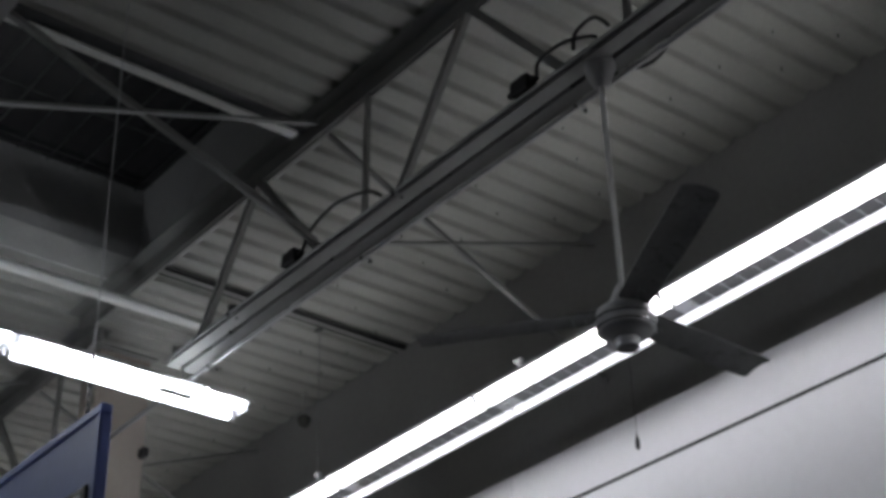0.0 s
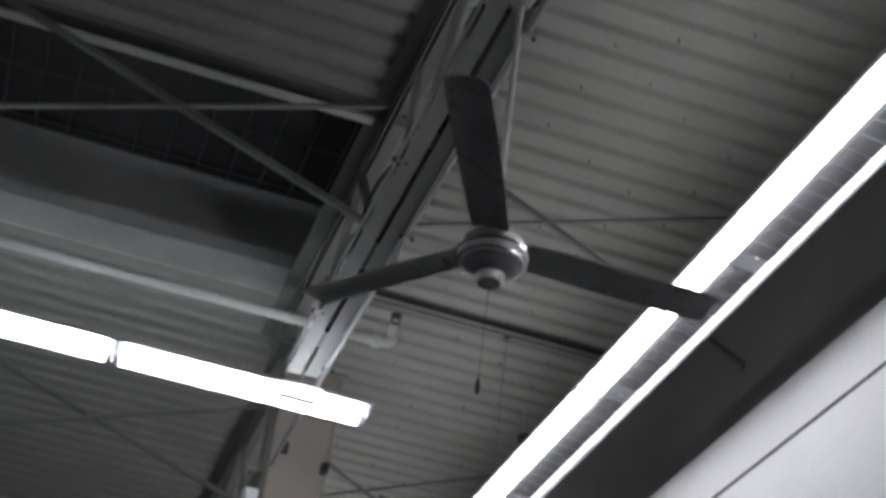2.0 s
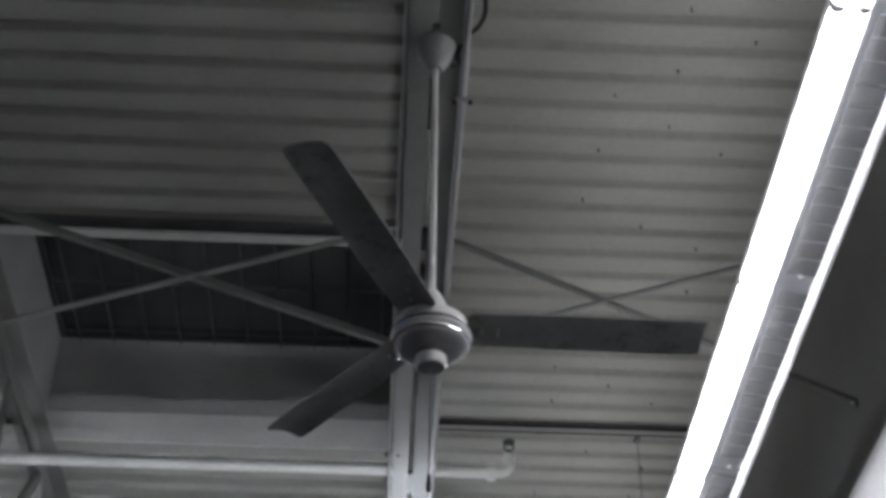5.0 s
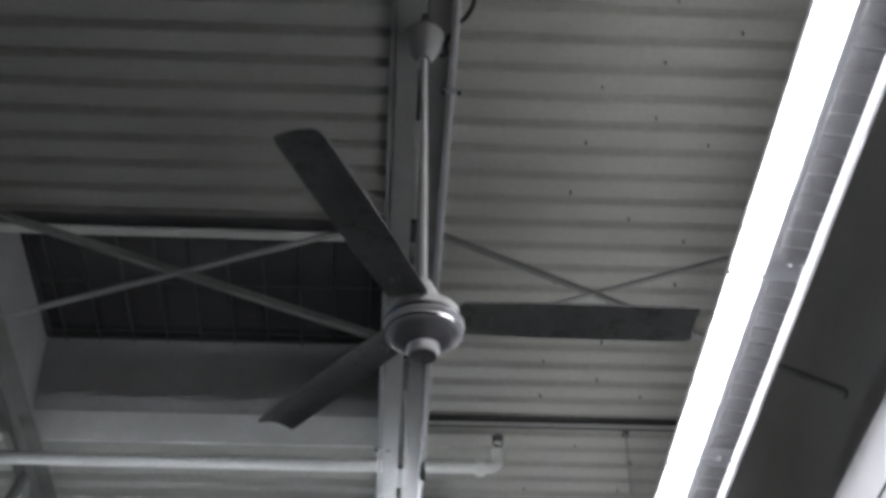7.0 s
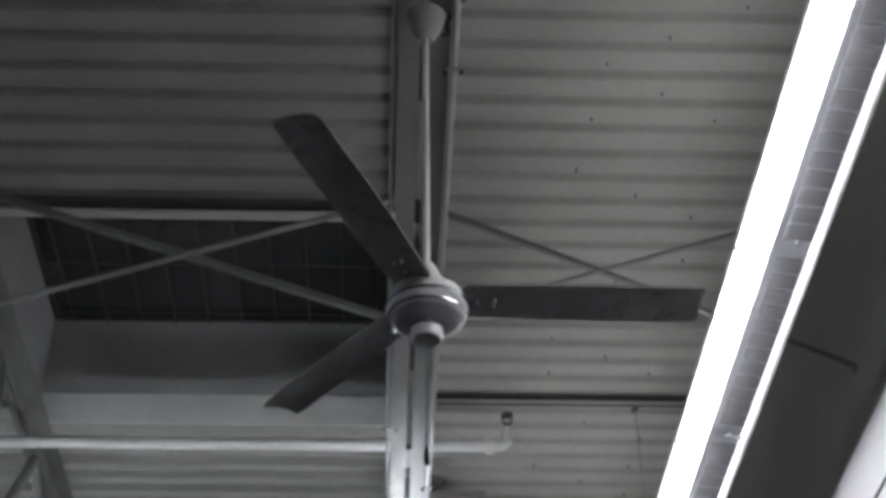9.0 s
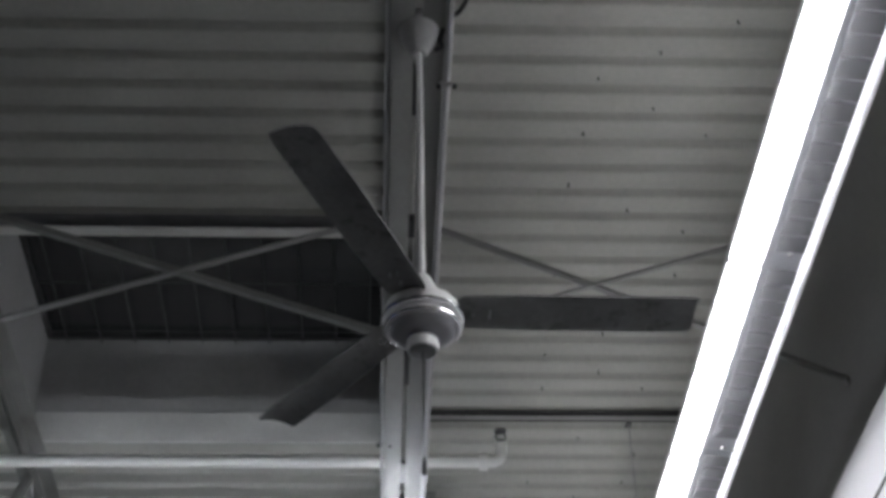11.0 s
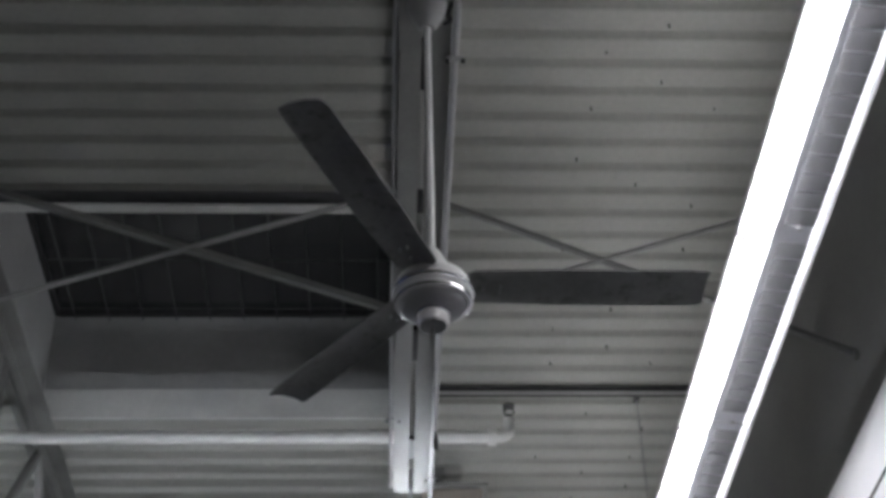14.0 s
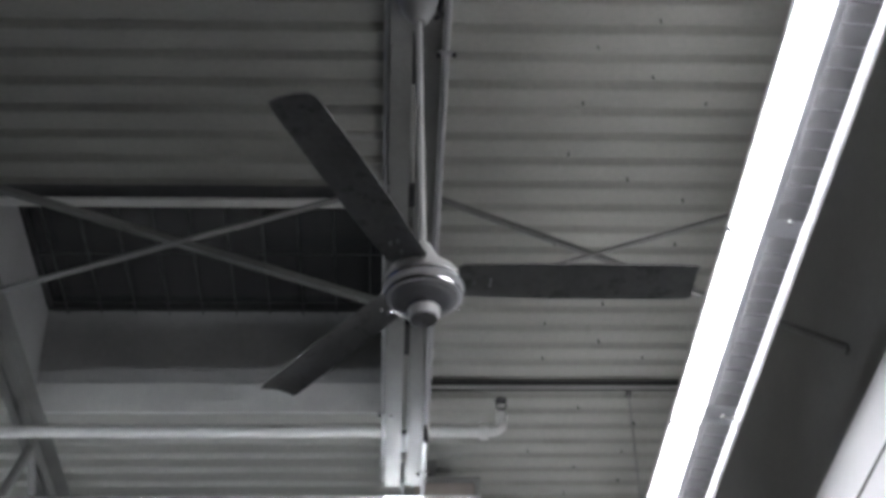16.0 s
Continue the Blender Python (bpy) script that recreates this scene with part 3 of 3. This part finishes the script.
# ---- sprinkler pipe ----
def sprinkler_pipe():
    p = thing("sprinkler_pipe")
    y, z, r = 3.32, 5.44, 0.030
    part("pipe", rod((WEST + 0.02, y, z), (0.40, y, z), r, 20), PIPE, p, smooth=True)
    part("coupling", lathe([(0.0, -0.022), (0.040, -0.022), (0.043, -0.012), (0.043, 0.012), (0.040, 0.022), (0.0, 0.022)], 20), PIPE, p, smooth=True).matrix_basis = pose(0.405, y, z, 0, 90, 0)
    part("elbow", bent([(0.42, y, z), (0.462, y, z + 0.004), (0.489, y, z + 0.030), (0.493, y, z + 0.075)], 0.027, 16), PIPE, p, smooth=True)
    part("collar", rod((0.493, y, z + 0.07), (0.493, y, z + 0.10), 0.030, 16), PIPE, p)
    head = part("sprinkler_head", rod((0.493, y, z + 0.10), (0.493, y, z + 0.120), 0.016, 12), DARK_BOX, p, "dark upright sprinkler head")
    for s in (-1, 1):
        part("arm", bent([(0.493, y + s * 0.012, z + 0.118), (0.493 + s * 0.022, y, z + 0.135), (0.493 + s * 0.018, y, z + 0.160), (0.493, y, z + 0.172)], 0.004, 6), DARK_BOX, head)
    part("deflector", rod((0.493, y, z + 0.170), (0.493, y, z + 0.176), 0.030, 16), DARK_BOX, head)
    for x in (-3.2, -5.2):
        part("hanger_rod", rod((x, y, z + 0.02), (x, y, DECK_Z), 0.005, 8), CONDUIT, p)
    return tagged(p, "pale painted sprinkler pipe ending in an elbow and head", "pipe")


sprinkler_pipe()

# ---- deck support and seam between joist and wall ----
seam = thing("deck_angle", (0, 3.36, DECK_Z - 0.003))
part("angle", profile(angle_outline(0.024, -0.018, 0.006), (0.09, 0, 0), (EAST - 0.006, 0, 0)), DARK_BOX, seam, "dark steel angle")
part("gasket", boxed(0.09, EAST - 0.006, 0.062, 0.074, -0.010, 0.0, 0.002), DARK_BOX, seam, "dark gasket of the deck joint")
part("strap", boxed(0.09, EAST - 0.006, 0.0245, 0.0615, -0.006, 0.0), STEEL, seam)
tagged(seam, "grey steel angle carrying a deck joint between joist and wall", "steel angle")

# ---- column ----
col = thing("steel_column", (0.2275, 4.19, 0))
part("shaft", boxed(-0.145, 0.1725, -0.16, 0.05, 0.02, 5.55, 0.012), COLUMN, col, "glossy cream painted column shaft")
part("base_plate", boxed(-0.25, 0.25, -0.24, 0.24, 0, 0.02), STEEL, col)
part("cap_plate", boxed(-0.20, 0.20, -0.19, 0.19, 5.55, 5.565), STEEL, col)
tagged(col, "square steel column in glossy cream paint beside a joist", "column")

box_a = thing("outlet_box", (0.36, 4.00, 4.973))
part("body", boxed(0.0, 0.034, -0.03, 0.03, -0.022, 0.030, 0.004), BLACK, box_a)
part("cover", boxed(0.034, 0.038, -0.026, 0.026, -0.018, 0.026), DARK_BOX, box_a)
tagged(box_a, "small black box on the side of a column", "outlet box")
box_b = thing("emergency_light", (0.052, 4.03, 4.72))
part("body", boxed(-0.075, 0.0, -0.05, 0.05, -0.05, 0.05, 0.006), LAMP_WHITE, box_b)
part("lens", rod((-0.04, -0.062, 0.0), (-0.04, -0.05, 0.0), 0.03, 14), LAMP_WHITE, box_b)
part("arm", boxed(-0.075, 0.0, -0.02, 0.02, -0.068, -0.05, 0.003), BLACK, box_b, "black bracket under the white case")
tagged(box_b, "small white lamp case with a black bracket on a column", "emergency light")

conduit("conduit", [(0.225, 4.40, 4.955), (0.225, 5.6, 4.95), (0.228, 7.4, 4.952), (0.225, 9.5, 4.95), (0.225, 13.0, 4.955)], 0.016, BLACK,
        "thick dark cable run along a joist beyond the column", [(0.225, y, 4.955) for y in (4.9, 6.1, 7.3, 8.5)])
conduit("conduit", [(0.075, 4.40, 5.05), (0.075, 6.0, 5.05), (0.075, 9.0, 5.05), (0.075, 13.0, 5.05)], 0.012, CONDUIT,
        "grey conduit on the chord of a joist beyond the column")
for x, y, z, words in ((0.085, 5.05, 5.036, "dark metal junction box on a joist beyond the column"), (0.225, 6.45, 4.94, "dark metal box on a cable run beyond the column")):
    jb = thing("junction_box", (x, y, z))
    part("body", boxed(-0.045, 0.045, -0.06, 0.06, -0.01, 0.06, 0.006), DARK_BOX, jb)
    part("cover", boxed(-0.04, 0.04, -0.055, 0.055, -0.015, -0.0095), DARK_BOX, jb)
    tagged(jb, words, "junction box", "junction boxes on the joist")
box_c = thing("switch_box", (0.15, 4.03, 5.05))
part("body", boxed(-0.02, 0.02, -0.03, 0.0, -0.032, 0.032, 0.004), DARK_BOX, box_c)
part("lever", boxed(-0.006, 0.006, -0.045, -0.03, -0.006, 0.018), BLACK, box_c)
tagged(box_c, "small dark switch box on a cream column", "switch box")
spot = thing("spot_light", (-0.03, 4.05, 4.66))
part("can", rod((0.03, -0.03, -0.03), (-0.08, 0.02, 0.02), 0.022, 16), BLACK, spot, "", True)
part("stem", rod((-0.04, 0.0, 0.0), (0.06, 0.03, 0.055), 0.008, 8), BLACK, spot)
tagged(spot, "black cylindrical spot light on a column bracket", "spot light")

# ---- camera dome near the wall ----
dome = thing("security_camera", (1.56, 4.21, DECK_Z))
part("mount", lathe([(0, -0.002), (0.022, -0.002), (0.024, -0.012), (0.010, -0.018), (0, -0.018)], 20), DECK, dome, smooth=True)
part("stem", rod((0, 0, -0.015), (0.0, 0, -0.165), 0.007, 12), DECK, dome)
part("housing", lathe([(0, -0.155), (0.026, -0.158), (0.040, -0.170), (0.042, -0.190), (0.034, -0.214), (0.018, -0.228), (0, -0.232)], 24), SCREW, dome, smooth=True)
tagged(dome, "black dome security camera hanging from the deck by the wall", "security camera")

# anchor of the brace on the wall
for y in (1.75, 4.95):
    a = new("wall_anchor", finish("wall_anchor", boxed(EAST - 0.016, EAST, y - 0.016, y + 0.016, 4.866, 4.898, 0.004), BRACE))
    tagged(a, "grey steel plate anchoring a brace to the wall", "wall anchor", "wall anchors")


# ---- hanging sign ----
def sign():
    s = thing("hanging_sign", (-2.03, -0.49, 2.87))
    L, H, T = 1.30, 0.62, 0.013
    part("top_rail", boxed(-T, T, 0.0, L, -0.022, 0.0, 0.004), BLUE, s)
    part("bottom_rail", boxed(-T, T, 0.0, L, -H, -H + 0.022, 0.004), BLUE, s)
    part("side_rail", boxed(-T, T, 0.0, 0.022, -H + 0.022, -0.022, 0.004), BLUE, s)
    part("side_rail", boxed(-T, T, L - 0.022, L, -H + 0.022, -0.022, 0.004), BLUE, s)
    part("face", boxed(-T + 0.005, T - 0.005, 0.022, L - 0.022, -H + 0.022, -0.022), BLUE_LIGHT, s, "plain light blue sign face")
    card = part("card", boxed(-T - 0.004, -T + 0.004, 0.03, L - 0.03, -0.46, -0.165, 0.003), BLACK, s, "black-edged number card")
    part("sheet", boxed(-T - 0.006, -T - 0.003, 0.045, L - 0.045, -0.445, -0.18), SIGN_WHITE, card)
    for y in (0.10, 0.24, 0.38):
        part("bar", boxed(-T - 0.009, -T - 0.0055, y, y + 0.085, -0.40, -0.205), BLACK, card)
    part("eye", rod((0, 0.085, -0.002), (0, 0.085, 0.016), 0.006, 8), CHROME, s)
    part("eye", rod((0, L - 0.085, -0.002), (0, L - 0.085, 0.016), 0.006, 8), CHROME, s)
    for y0 in (0.085, L - 0.085):
        ch = thing("chain")
        ch.parent = s
        for i in range(7):
            z = 0.012 + i * 0.020
            pts = []
            for q in range(9):
                a = 2 * math.pi * q / 8
                w = 0.006 * math.cos(a)
                pts.append((w if i % 2 else 0, y0 + (0 if i % 2 else w), z + 0.010 + 0.013 * math.sin(a)))
            part("link", bent(pts, 0.0018, 5), CHROME, ch)
        part("wire", rod((0, y0, 0.15), (0, y0, DECK_Z - 2.87), 0.0015, 6), WIRE, s, "thin pale hanging wire")
    return tagged(s, "blue framed double-sided sign hung on chains and wires", "hanging sign")


sign()

# ---- deck screws ----
bm = bmesh.new()
rng = random.Random(4)
xs = (0.69, 0.93, 1.195, 1.45)
k = 0
y = -1.5
while y < 8:
    row = round((y - 0.60) / PITCH)
    x = xs[k % 4] + rng.uniform(-0.03, 0.03)
    yy = 0.60 + row * PITCH + 0.098 + rng.uniform(-0.008, 0.008)
    rod((x, yy, DECK_Z - rng.uniform(0.014, 0.024)), (x + rng.uniform(-0.003, 0.003), yy, DECK_Z + 0.002), 0.0034, 6, bm)
    if k % 3 == 0:
        x2 = xs[(k + 2) % 4]
        rod((x2, yy, DECK_Z - 0.018), (x2, yy, DECK_Z + 0.002), 0.004, 6, bm)
    k += 1
    y += PITCH
screws = new("deck_screws", finish("deck_screws", bm, SCREW))
tagged(screws, "dark screw points poking through the ribbed deck", "screws", kind="stuff")
